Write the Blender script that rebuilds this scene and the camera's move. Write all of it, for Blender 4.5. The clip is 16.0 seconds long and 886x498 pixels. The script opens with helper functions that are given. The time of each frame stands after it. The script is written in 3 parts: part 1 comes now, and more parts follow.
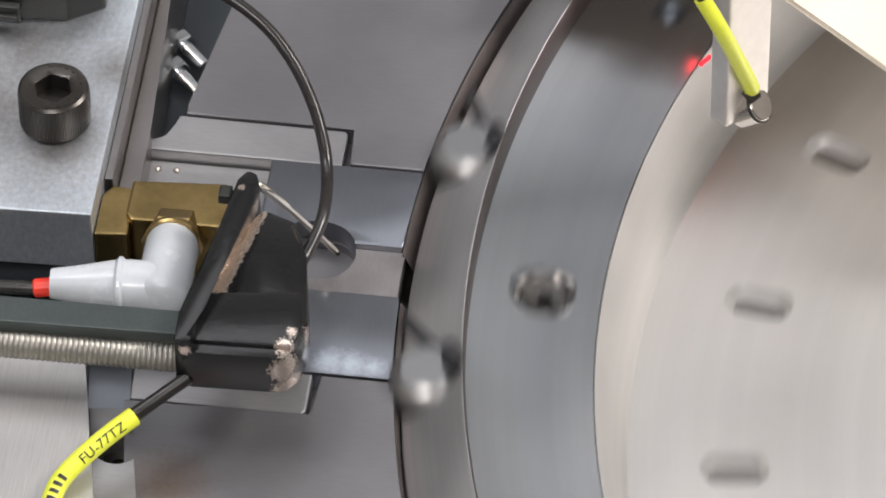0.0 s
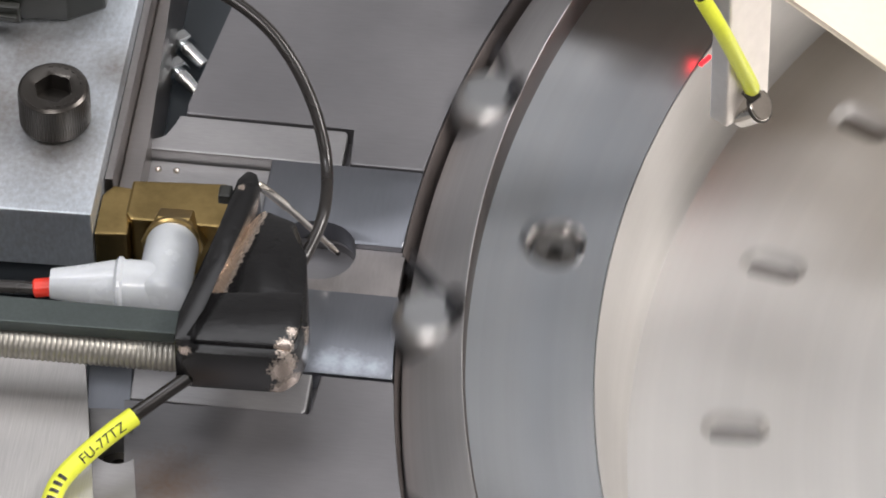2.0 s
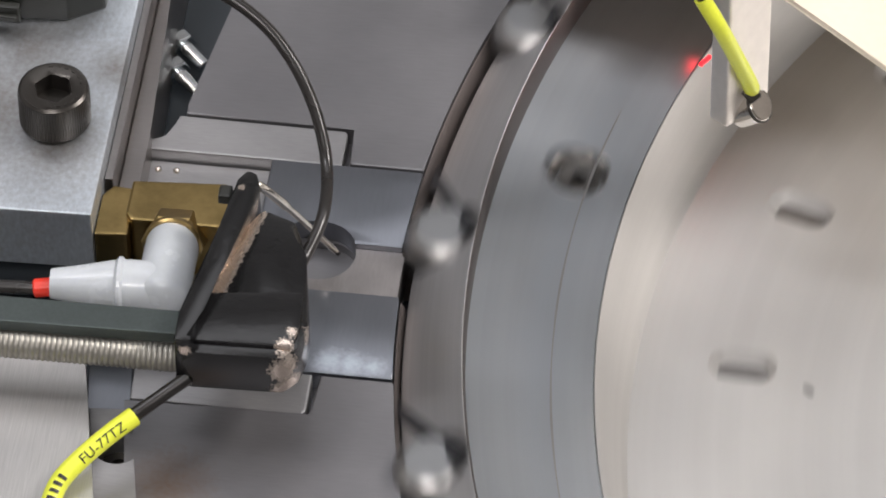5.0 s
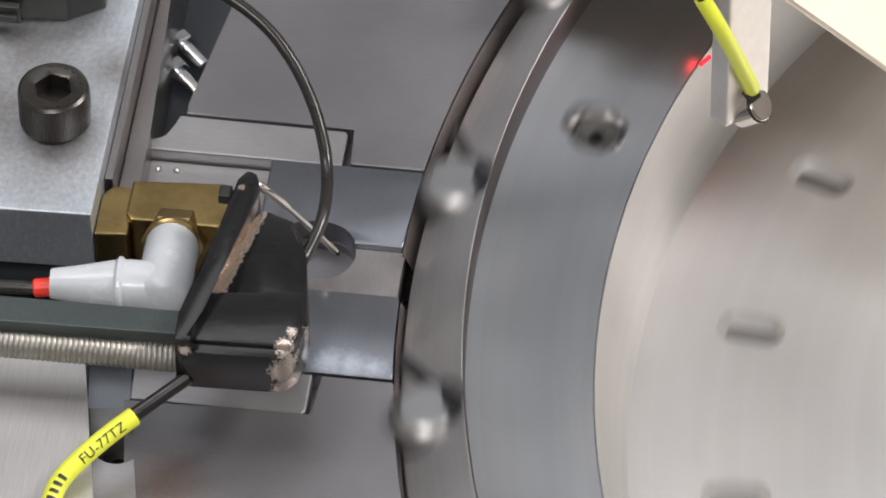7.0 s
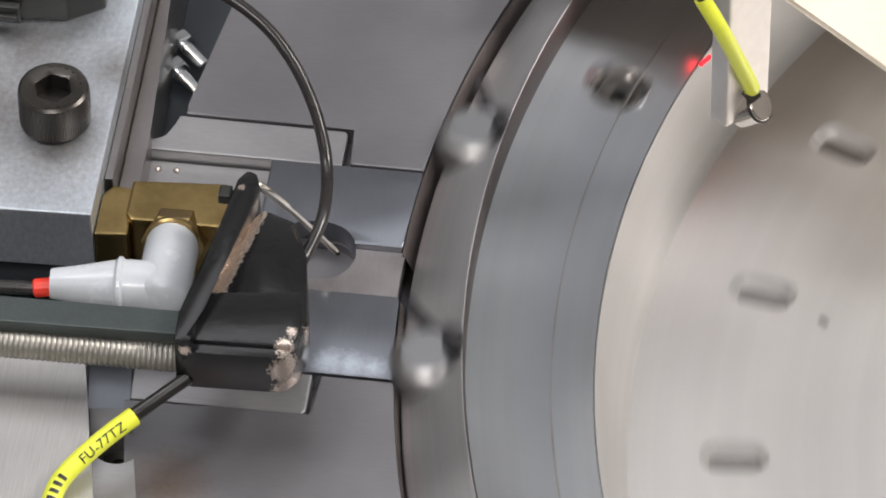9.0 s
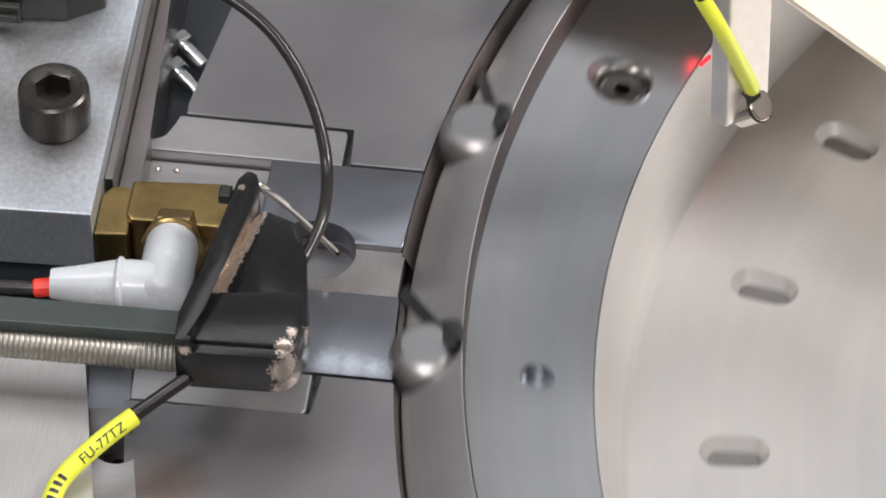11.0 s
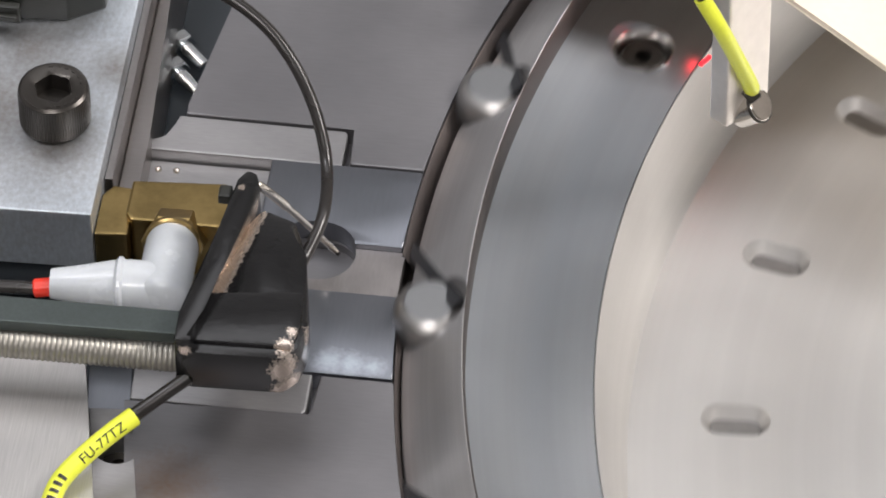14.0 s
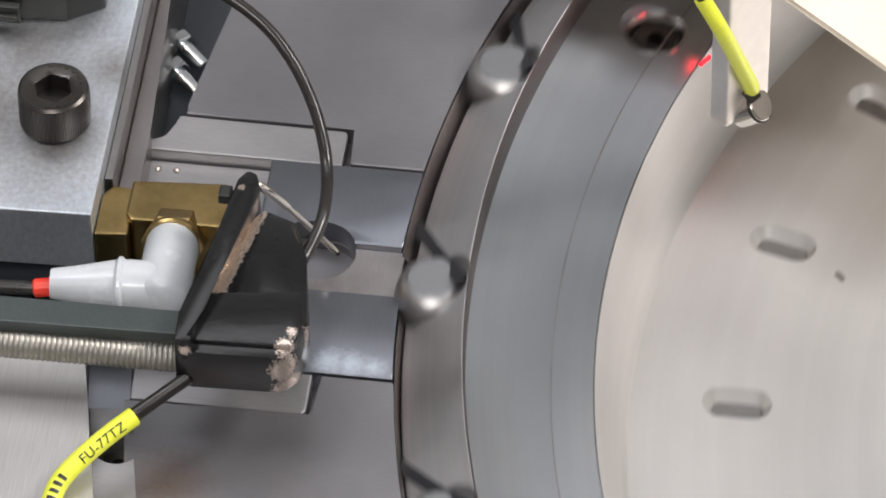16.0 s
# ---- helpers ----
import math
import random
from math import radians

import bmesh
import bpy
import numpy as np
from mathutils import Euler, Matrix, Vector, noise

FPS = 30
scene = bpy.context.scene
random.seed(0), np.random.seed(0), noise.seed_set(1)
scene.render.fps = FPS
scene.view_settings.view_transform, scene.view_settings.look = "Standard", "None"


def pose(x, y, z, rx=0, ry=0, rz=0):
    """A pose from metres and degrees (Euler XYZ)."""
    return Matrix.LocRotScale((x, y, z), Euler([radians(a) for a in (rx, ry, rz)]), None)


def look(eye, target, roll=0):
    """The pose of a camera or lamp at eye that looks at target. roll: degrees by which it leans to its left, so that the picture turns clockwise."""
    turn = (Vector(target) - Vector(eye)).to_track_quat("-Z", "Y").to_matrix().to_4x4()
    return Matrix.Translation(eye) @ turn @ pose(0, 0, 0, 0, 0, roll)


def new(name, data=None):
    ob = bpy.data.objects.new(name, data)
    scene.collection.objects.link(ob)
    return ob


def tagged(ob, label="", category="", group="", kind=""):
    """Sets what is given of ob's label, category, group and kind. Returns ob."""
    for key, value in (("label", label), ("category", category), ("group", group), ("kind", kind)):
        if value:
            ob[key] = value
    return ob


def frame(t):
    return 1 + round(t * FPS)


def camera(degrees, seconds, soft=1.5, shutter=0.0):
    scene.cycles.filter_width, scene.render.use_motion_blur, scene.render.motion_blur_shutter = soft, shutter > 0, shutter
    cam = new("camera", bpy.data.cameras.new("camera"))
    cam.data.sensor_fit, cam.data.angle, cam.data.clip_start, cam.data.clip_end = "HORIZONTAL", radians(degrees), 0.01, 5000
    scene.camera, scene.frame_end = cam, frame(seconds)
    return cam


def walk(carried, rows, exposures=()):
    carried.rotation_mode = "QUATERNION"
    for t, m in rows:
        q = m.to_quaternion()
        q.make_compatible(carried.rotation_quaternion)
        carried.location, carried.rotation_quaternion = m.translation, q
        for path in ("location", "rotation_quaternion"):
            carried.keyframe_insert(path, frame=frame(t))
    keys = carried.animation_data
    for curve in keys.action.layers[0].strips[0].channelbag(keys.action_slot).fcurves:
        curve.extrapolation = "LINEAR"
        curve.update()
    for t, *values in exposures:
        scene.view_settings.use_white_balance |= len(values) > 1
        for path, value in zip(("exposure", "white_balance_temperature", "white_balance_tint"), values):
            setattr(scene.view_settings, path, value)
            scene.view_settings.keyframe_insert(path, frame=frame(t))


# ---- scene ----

cam = camera(8.0, 16.0, soft=1.8, shutter=0.4)
EYE = (0.11287, -0.74755, 0.84573)
walk(cam, [(0.0, look(EYE, (0.00857, -0.00466, 0.0125), -0.71)), (16.0, look(EYE, (0.00857, -0.00466, 0.0125), -0.71))],
     exposures=[(0.0, 0.38), (1.5, 0.35), (2.5, 0.28), (3.5, 0.22), (4.2, 0.23), (7.0, 0.26), (9.0, 0.3), (11.5, 0.37), (16.0, 0.37)])

# ---- world, lamps ----
world = bpy.data.worlds.new("world")
scene.world = world
world.use_nodes = True
wbg = world.node_tree.nodes["Background"]
wbg.inputs[0].default_value = (0.55, 0.6, 0.7, 1)
wbg.inputs[1].default_value = 0.25


def area(name, eye, target, size_x, size_y, power, colour):
    data = bpy.data.lights.new(name, "AREA")
    data.shape, data.size, data.size_y, data.energy, data.color = "RECTANGLE", size_x, size_y, power, colour
    ob = new(name, data)
    ob.matrix_world = look(eye, target)
    return ob


area("window_light", (1.7, 0.5, 1.7), (0.05, 0, 0), 0.7, 0.7, 45, (1.0, 0.945, 0.915))
area("ceiling_light", (-0.1, 1.25, 2.55), (-0.1, 1.25, 0), 2.6, 1.0, 11.5, (0.95, 0.955, 1.0))
area("work_light", (-1.3, 0.2, 2.45), (-1.3, 0.2, 0), 1.3, 0.5, 18.5, (0.98, 0.965, 1.0))
area("tube_light", (0.0, -1.9, 2.3), (0.0, 0.0, 0), 1.2, 0.35, 29, (1.0, 0.955, 0.945))


# ---- materials ----
def mat(name, colour, rough=0.4, metal=0.0, grain=0.0, grain_scale=(300, 300, 300), bump=0.0, stain=0.12, stain_scale=25.0, coat=0.0, turned=False, spots=(), spot_colour=(0.3, 0.2, 0.12), spot_rough=0.4, spot_metal=1.0, spot_edge=0.12, chip_scale=900.0, spec=0.5):
    m = bpy.data.materials.new(name)
    m.use_nodes = True
    nt = m.node_tree
    b = nt.nodes["Principled BSDF"]
    co = nt.nodes.new("ShaderNodeTexCoord")
    mp = nt.nodes.new("ShaderNodeMapping")
    mp.inputs["Scale"].default_value = grain_scale
    if turned:
        sep = nt.nodes.new("ShaderNodeSeparateXYZ")
        nt.links.new(co.outputs["Object"], sep.inputs[0])
        xy = nt.nodes.new("ShaderNodeCombineXYZ")
        nt.links.new(sep.outputs[0], xy.inputs[0])
        nt.links.new(sep.outputs[1], xy.inputs[1])
        ln = nt.nodes.new("ShaderNodeVectorMath")
        ln.operation = "LENGTH"
        nt.links.new(xy.outputs[0], ln.inputs[0])
        rv = nt.nodes.new("ShaderNodeCombineXYZ")
        nt.links.new(ln.outputs["Value"], rv.inputs[0])
        nt.links.new(sep.outputs[2], rv.inputs[1])
        nt.links.new(rv.outputs[0], mp.inputs[0])
    else:
        nt.links.new(co.outputs["Object"], mp.inputs[0])
    fine = nt.nodes.new("ShaderNodeTexNoise")
    fine.inputs["Scale"].default_value, fine.inputs["Detail"].default_value = 6.0, 5.0
    nt.links.new(mp.outputs[0], fine.inputs["Vector"])
    big = nt.nodes.new("ShaderNodeTexNoise")
    big.inputs["Scale"].default_value, big.inputs["Detail"].default_value = stain_scale, 4.0
    nt.links.new(co.outputs["Object"], big.inputs["Vector"])
    add = nt.nodes.new("ShaderNodeMath")
    add.operation = "MULTIPLY_ADD"
    add.inputs[1].default_value = grain
    nt.links.new(fine.outputs["Fac"], add.inputs[0])
    mul = nt.nodes.new("ShaderNodeMath")
    mul.operation = "MULTIPLY"
    mul.inputs[1].default_value = stain
    nt.links.new(big.outputs["Fac"], mul.inputs[0])
    nt.links.new(mul.outputs[0], add.inputs[2])
    ramp = nt.nodes.new("ShaderNodeMapRange")
    ramp.inputs["From Min"].default_value, ramp.inputs["From Max"].default_value = 0.0, grain + stain + 1e-4
    ramp.inputs["To Min"].default_value, ramp.inputs["To Max"].default_value = 1 - (grain + stain), 1 + (grain + stain)
    nt.links.new(add.outputs[0], ramp.inputs["Value"])
    mix = nt.nodes.new("ShaderNodeVectorMath")
    mix.operation = "SCALE"
    mix.inputs[0].default_value = colour
    nt.links.new(ramp.outputs[0], mix.inputs["Scale"])
    nt.links.new(mix.outputs[0], b.inputs["Base Color"])
    b.inputs["Metallic"].default_value = metal
    mask = None
    for x, y, z, r in spots:
        dn = nt.nodes.new("ShaderNodeVectorMath")
        dn.operation = "DISTANCE"
        dn.inputs[1].default_value = (x, y, z)
        nt.links.new(co.outputs["Object"], dn.inputs[0])
        dv = nt.nodes.new("ShaderNodeMath")
        dv.operation = "DIVIDE"
        dv.inputs[1].default_value = r
        nt.links.new(dn.outputs["Value"], dv.inputs[0])
        if mask is not None:
            mn = nt.nodes.new("ShaderNodeMath")
            mn.operation = "SMOOTH_MIN"
            mn.inputs[2].default_value = 0.6
            nt.links.new(mask, mn.inputs[0])
            nt.links.new(dv.outputs[0], mn.inputs[1])
            mask = mn.outputs[0]
        else:
            mask = dv.outputs[0]
    if mask is not None:
        chip = nt.nodes.new("ShaderNodeTexNoise")
        chip.inputs["Scale"].default_value, chip.inputs["Detail"].default_value = chip_scale, 6.0
        nt.links.new(co.outputs["Object"], chip.inputs["Vector"])
        ad = nt.nodes.new("ShaderNodeMath")
        ad.operation = "MULTIPLY_ADD"
        ad.inputs[1].default_value = -1.6
        nt.links.new(chip.outputs["Fac"], ad.inputs[0])
        nt.links.new(mask, ad.inputs[2])
        edge = nt.nodes.new("ShaderNodeMapRange")
        edge.inputs["From Min"].default_value, edge.inputs["From Max"].default_value = spot_edge, -spot_edge
        nt.links.new(ad.outputs[0], edge.inputs["Value"])
        cm = nt.nodes.new("ShaderNodeMix")
        cm.data_type = "RGBA"
        nt.links.new(edge.outputs[0], cm.inputs["Factor"])
        nt.links.new(mix.outputs[0], cm.inputs["A"])
        cm.inputs["B"].default_value = (*spot_colour, 1)
        nt.links.new(cm.outputs["Result"], b.inputs["Base Color"])
        mm = nt.nodes.new("ShaderNodeMapRange")
        mm.inputs["To Min"].default_value, mm.inputs["To Max"].default_value = metal, spot_metal
        nt.links.new(edge.outputs[0], mm.inputs["Value"])
        nt.links.new(mm.outputs[0], b.inputs["Metallic"])
    b.inputs["Coat Weight"].default_value = coat
    b.inputs["Specular IOR Level"].default_value = spec
    rr = nt.nodes.new("ShaderNodeMapRange")
    rr.inputs["To Min"].default_value, rr.inputs["To Max"].default_value = rough * 0.8, rough * 1.2
    nt.links.new(big.outputs["Fac"], rr.inputs["Value"])
    nt.links.new(rr.outputs[0], b.inputs["Roughness"])
    if bump:
        bp = nt.nodes.new("ShaderNodeBump")
        bp.inputs["Strength"].default_value, bp.inputs["Distance"].default_value = bump, 0.0002
        nt.links.new(fine.outputs["Fac"], bp.inputs["Height"])
        nt.links.new(bp.outputs[0], b.inputs["Normal"])
    return m


STEEL = mat("ground_steel", (0.203, 0.199, 0.208), 0.42, 0.69, 0.08, (40, 400, 40), 0.05, 0.30, 35, spots=((-0.0335, -0.0545, 0, 0.0055),), spot_colour=(0.20, 0.15, 0.12), spot_edge=1.0)
SLIDE = mat("hardened_steel", (0.225, 0.235, 0.262), 0.31, 0.95, 0.06, (300, 40, 40), 0.05, 0.24, 50, spots=((-0.0095, -0.0222, 0, 0.0026), (-0.0055, -0.0225, 0, 0.0026), (-0.0015, -0.0228, 0, 0.0020)), spot_colour=(0.36, 0.39, 0.43), spot_edge=0.6)
GIB = mat("bright_steel", (0.34, 0.335, 0.34), 0.36, 0.68, 0.12, (60, 500, 40), 0.08, 0.24, 60)
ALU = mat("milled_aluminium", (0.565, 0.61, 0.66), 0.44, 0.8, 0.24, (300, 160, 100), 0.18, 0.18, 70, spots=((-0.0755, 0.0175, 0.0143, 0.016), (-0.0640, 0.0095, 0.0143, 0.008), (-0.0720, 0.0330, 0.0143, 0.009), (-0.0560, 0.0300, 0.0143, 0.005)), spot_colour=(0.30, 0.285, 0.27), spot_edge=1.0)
ALU_DULL = mat("dull_aluminium", (0.50, 0.49, 0.48), 0.48, 0.85, 0.28, (1600, 25, 50), 0.12, 0.16, 60)
BOWL = mat("turned_bowl", (0.55, 0.54, 0.525), 0.5, 1.0, 0.06, (60, 60, 60), 0.03, 0.14, 30, turned=True)
RING = mat("turned_ring_steel", (0.29, 0.31, 0.335), 0.36, 1.0, 0.08, (80, 80, 80), 0.03, 0.16, 30, turned=True)
RIM = mat("rim_steel", (0.58, 0.575, 0.58), 0.5, 1.0, 0.08, (200, 200, 200), 0.03, 0.14, 60, turned=True)
BLACKOX = mat("black_oxide_steel", (0.06, 0.055, 0.05), 0.3, 0.8, 0.2, (300, 300, 300), 0.1, 0.2, 200)
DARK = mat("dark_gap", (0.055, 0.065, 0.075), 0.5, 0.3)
SCREW = mat("screw_grey", (0.115, 0.11, 0.105), 0.4, 1.0, 0.15, (300, 300, 300), 0.06, 0.2, 200)
PIN = mat("polished_pin", (0.31, 0.315, 0.32), 0.42, 1.0, 0.06, (200, 200, 200), 0.03, 0.1, 100)
# dull brown that holds the soft shading between ridge and ring
BAND = mat("ridge_shade_steel", (0.14, 0.125, 0.12), 0.5, 0.95, 0.08, (200, 200, 200), 0.03, 0.2, 60, turned=True)
# dark tone that paints the shade on the pocket steps
STEP_SHADE = mat("step_shade_steel", (0.09, 0.092, 0.10), 0.5, 0.9, 0.12, (300, 300, 300), 0.05, 0.25, 150)
# paler than the pin itself, to carry its highlight
PIN_GLINT = mat("pin_glint_steel", (0.46, 0.45, 0.44), 0.37, 1.0, 0.06, (300, 300, 300), 0.03, 0.12, 200)
# dark steel for the scribed line, the speck and the painted slot shade
SLOT_SHADE_MARK = mat("slot_shade_and_mark_steel", (0.25, 0.24, 0.235), 0.4, 1.0, 0.1, (300, 300, 300), 0.05, 0.2, 200)
# brighter than the ring, to put the screw seats' highlight into colour
SEAT_GLINT = mat("seat_glint_steel", (0.5, 0.485, 0.47), 0.22, 1.0, 0.06, (300, 300, 300), 0.03, 0.12, 200)
THREAD = mat("dull_zinc_thread", (0.36, 0.345, 0.31), 0.45, 0.9, 0.15, (200, 200, 200), 0.08, 0.3, 120)
CABLE = mat("black_cable", (0.018, 0.016, 0.015), 0.28, 0.0, 0.2, (200, 200, 200), 0.05)
YELLOW = mat("yellow_sleeve", (0.75, 0.8, 0.06), 0.4, 0.0, 0.08, (200, 200, 200), 0.05)
BRASS = mat("brass", (0.30, 0.215, 0.09), 0.30, 1.0, 0.2, (120, 120, 120), 0.1, 0.45, 150)
WHITE = mat("white_plastic", (0.55, 0.58, 0.61), 0.26, 0.0, 0.05, (200, 200, 200), 0.02, 0.12, 120)
WHITE.node_tree.nodes["Principled BSDF"].inputs["Subsurface Weight"].default_value = 0.4
WHITE.node_tree.nodes["Principled BSDF"].inputs["Subsurface Radius"].default_value = (0.003, 0.003, 0.0035)
RED = mat("red_plastic", (0.8, 0.04, 0.02), 0.35)
ZINC = mat("zinc_plated_steel", (0.74, 0.78, 0.80), 0.24, 1.0, 0.12, (200, 200, 200), 0.08, 0.25, 100)
GREYBAR = mat("grey_bar", (0.075, 0.09, 0.088), 0.4, 0.6, 0.2, (300, 300, 300), 0.06, 0.25, 60)
CREAM = mat("cream_cover", (0.82, 0.73, 0.60), 0.5, 0.0, 0.05, (100, 100, 100), 0.02, 0.12, 12)
CLEARISH = mat("polished_side", (0.36, 0.335, 0.325), 0.3, 1.0, 0.08, (40, 400, 40), 0.05, 0.16, 60)
CONN = mat("black_moulding", (0.02, 0.021, 0.018), 0.38, 0.0, 0.2, (200, 200, 200), 0.08)
NEEDLE = mat("nickel", (0.72, 0.68, 0.62), 0.22, 1.0, 0.05, (200, 200, 200), 0.03)
ALU_POST = mat("post_aluminium", (0.74, 0.7, 0.66), 0.45, 1.0, 0.1, (60, 60, 60), 0.1, 0.1, 60)
CHANNEL = mat("worn_channel_steel", (0.30, 0.28, 0.275), 0.4, 0.95, 0.1, (300, 60, 60), 0.06, 0.3, 120)
HEADFACE = mat("dull_nickel_face", (0.32, 0.285, 0.25), 0.4, 1.0, 0.1, (300, 300, 300), 0.04, 0.2, 200)
INK = mat("black_ink", (0.02, 0.02, 0.015), 0.5)
GLOW = mat("red_glow", (0.3, 0.002, 0.004), 0.5)
GLOW.node_tree.nodes["Principled BSDF"].inputs["Emission Color"].default_value = (1.0, 0.012, 0.02, 1)
GLOW.node_tree.nodes["Principled BSDF"].inputs["Emission Strength"].default_value = 2.5
LINER = mat("worn_liner", (0.19, 0.165, 0.155), 0.5, 1.0, 0.1, (200, 200, 200), 0.05, 0.2, 80)
WORN = mat("worn_black_paint", (0.009, 0.009, 0.0095), 0.17, 0.0, 0.4, (200, 200, 200), 0.3, 0.5, 150, spots=tuple((-0.0246 - 0.0003 * i, -0.0022 - 0.00145 * i, 0.0160, 0.0018 - 0.00003 * i) for i in range(15)) + ((-0.0150, -0.0362, 0.0125, 0.0031), (-0.0145, -0.0358, 0.0070, 0.0033), (-0.0120, -0.0290, 0.0140, 0.0018), (-0.0152, -0.0345, 0.0170, 0.0020), (-0.0145, -0.0310, 0.0168, 0.0012), (-0.0325, -0.0369, 0.0160, 0.0012), (-0.0280, 0.0000, 0.0188, 0.0007)), spot_colour=(0.64, 0.545, 0.47), spot_metal=0.9, spot_edge=0.22, chip_scale=1900.0, spec=0.5)
WALL = mat("wall_paint", (0.55, 0.55, 0.55), 0.7)


# ---- helpers ----
def obj(name, bm, material, parent=None, label="", smooth=None):
    me = bpy.data.meshes.new(name)
    bmesh.ops.recalc_face_normals(bm, faces=bm.faces)
    bm.to_mesh(me)
    bm.free()
    me.materials.append(material)
    if smooth is not None:
        for p in me.polygons:
            p.use_smooth = True
        me.set_sharp_from_angle(angle=radians(smooth))
    ob = new(name, me)
    if parent is not None:
        ob.parent = parent
    if label:
        ob["label"] = label
    return ob


def part(name, bm, material, parent, label="", smooth=None):
    return obj(name, bm, material, parent, label, smooth)


def thing(name, label, category, group="", kind=""):
    return tagged(new(name), label, category, group, kind)


def prism(pts, z0, z1, bevel=0.0, bm=None):
    bm = bm or bmesh.new()
    lo = [bm.verts.new((x, y, z0)) for x, y in pts]
    hi = [bm.verts.new((x, y, z1)) for x, y in pts]
    n = len(pts)
    faces = [bm.faces.new(lo[::-1]), bm.faces.new(hi)]
    for i in range(n):
        faces.append(bm.faces.new((lo[i], lo[(i + 1) % n], hi[(i + 1) % n], hi[i])))
    if bevel:
        edges = list({e for f in faces for e in f.edges})
        bmesh.ops.bevel(bm, geom=edges, offset=bevel, segments=2, affect="EDGES", profile=0.6)
    return bm


def box(x0, x1, y0, y1, z0, z1, bevel=0.0):
    return prism([(x0, y0), (x1, y0), (x1, y1), (x0, y1)], z0, z1, bevel)


def lathe(profile, n=48, bm=None, a0=0.0, a1=2 * math.pi, m=None):
    """Turns a profile of (radius, height) about z; closed all round, or an arc."""
    bm = bm or bmesh.new()
    full = abs(a1 - a0 - 2 * math.pi) < 1e-6
    rows = []
    for i in range(n if full else n + 1):
        a = a0 + (a1 - a0) * i / n
        ring = []
        for r, z in profile:
            v = Vector((r * math.cos(a), r * math.sin(a), z))
            ring.append(bm.verts.new(m @ v if m else v))
        rows.append(ring)
    for i in range(n):
        a, b = rows[i], rows[(i + 1) % len(rows)]
        for j in range(len(profile) - 1):
            bm.faces.new((a[j], b[j], b[j + 1], a[j + 1]))
    bmesh.ops.remove_doubles(bm, verts=bm.verts, dist=1e-7)
    return bm


def closed_lathe(profile, n=48, m=None, bm=None):
    return lathe(list(profile) + [profile[0]], n, bm, m=m)


def rod(p0, p1, r, n=20, bevel=0.0, bm=None):
    p0, p1 = Vector(p0), Vector(p1)
    d = p1 - p0
    m = Matrix.Translation(p0) @ d.to_track_quat("Z", "Y").to_matrix().to_4x4()
    L = d.length
    b = bevel
    prof = [(0, 0), (r - b, 0), (r, b), (r, L - b), (r - b, L), (0, L)]
    return lathe(prof, n, bm, m=m)


def smooth_path(pts, steps=10):
    """Catmull-Rom through points."""
    P = [Vector(p) for p in pts]
    P = [2 * P[0] - P[1]] + P + [2 * P[-1] - P[-2]]
    out = []
    for i in range(1, len(P) - 2):
        a, b, c, d = P[i - 1:i + 3]
        for k in range(steps):
            t = k / steps
            out.append(0.5 * (2 * b + (c - a) * t + (2 * a - 5 * b + 4 * c - d) * t * t + (3 * b - a - 3 * c + d) * t ** 3))
    out.append(P[-2])
    return out


def tube(path, radius, n=16, bm=None):
    """A round hose along a path; radius is a number or one for each point."""
    bm = bm or bmesh.new()
    rows = []
    up = Vector((0.13, 0.2, 1)).normalized()
    for i, p in enumerate(path):
        d = (path[min(i + 1, len(path) - 1)] - path[max(i - 1, 0)]).normalized()
        s = d.cross(up).normalized()
        u = s.cross(d)
        r = radius[i] if isinstance(radius, (list, tuple)) else radius
        rows.append([bm.verts.new(p + r * (math.cos(2 * math.pi * k / n) * s + math.sin(2 * math.pi * k / n) * u)) for k in range(n)])
    for a, b in zip(rows, rows[1:]):
        for k in range(n):
            bm.faces.new((a[k], a[(k + 1) % n], b[(k + 1) % n], b[k]))
    bm.faces.new(rows[0][::-1])
    bm.faces.new(rows[-1])
    return bm


def cut(ob, cutter_bm, smooth=30):
    """Cuts the cutter's shape out of a mesh for good."""
    me = bpy.data.meshes.new("cutter")
    bmesh.ops.recalc_face_normals(cutter_bm, faces=cutter_bm.faces)
    cutter_bm.to_mesh(me)
    cutter_bm.free()
    co = new("cutter", me)
    mod = ob.modifiers.new("cut", "BOOLEAN")
    mod.operation, mod.object, mod.solver = "DIFFERENCE", co, "EXACT"
    dg = bpy.context.evaluated_depsgraph_get()
    made = bpy.data.meshes.new_from_object(ob.evaluated_get(dg))
    ob.modifiers.clear()
    old = ob.data
    ob.data = made
    bpy.data.meshes.remove(old)
    bpy.data.objects.remove(co)
    bpy.data.meshes.remove(me)
    for p in made.polygons:
        p.use_smooth = True
    made.set_sharp_from_angle(angle=radians(smooth))
    return ob


def nearer(p, k):
    """A place moved towards the eye, to the share k of its distance."""
    return Vector(EYE) + (Vector(p) - Vector(EYE)) * k


RAISE = 0.9915       # the bracket and its rod stand well above the plates
LIFT = Matrix.Translation(EYE) @ Matrix.Scale(RAISE, 4) @ Matrix.Translation(-Vector(EYE))
RC = 0.2152          # the rotor's axis on x
RIDGE_R, RIDGE_Z = 0.2023, 0.0070
JOINT_R = 0.1790


RING_Z = -0.0045     # the flat screw ring
FLOOR_Z = -0.0240    # the flat floor of the bowl


def ring_z(r):
    return RING_Z + 0.16 * (r - JOINT_R)


def arc_x(y, r):
    return RC - math.sqrt(r * r - y * y)


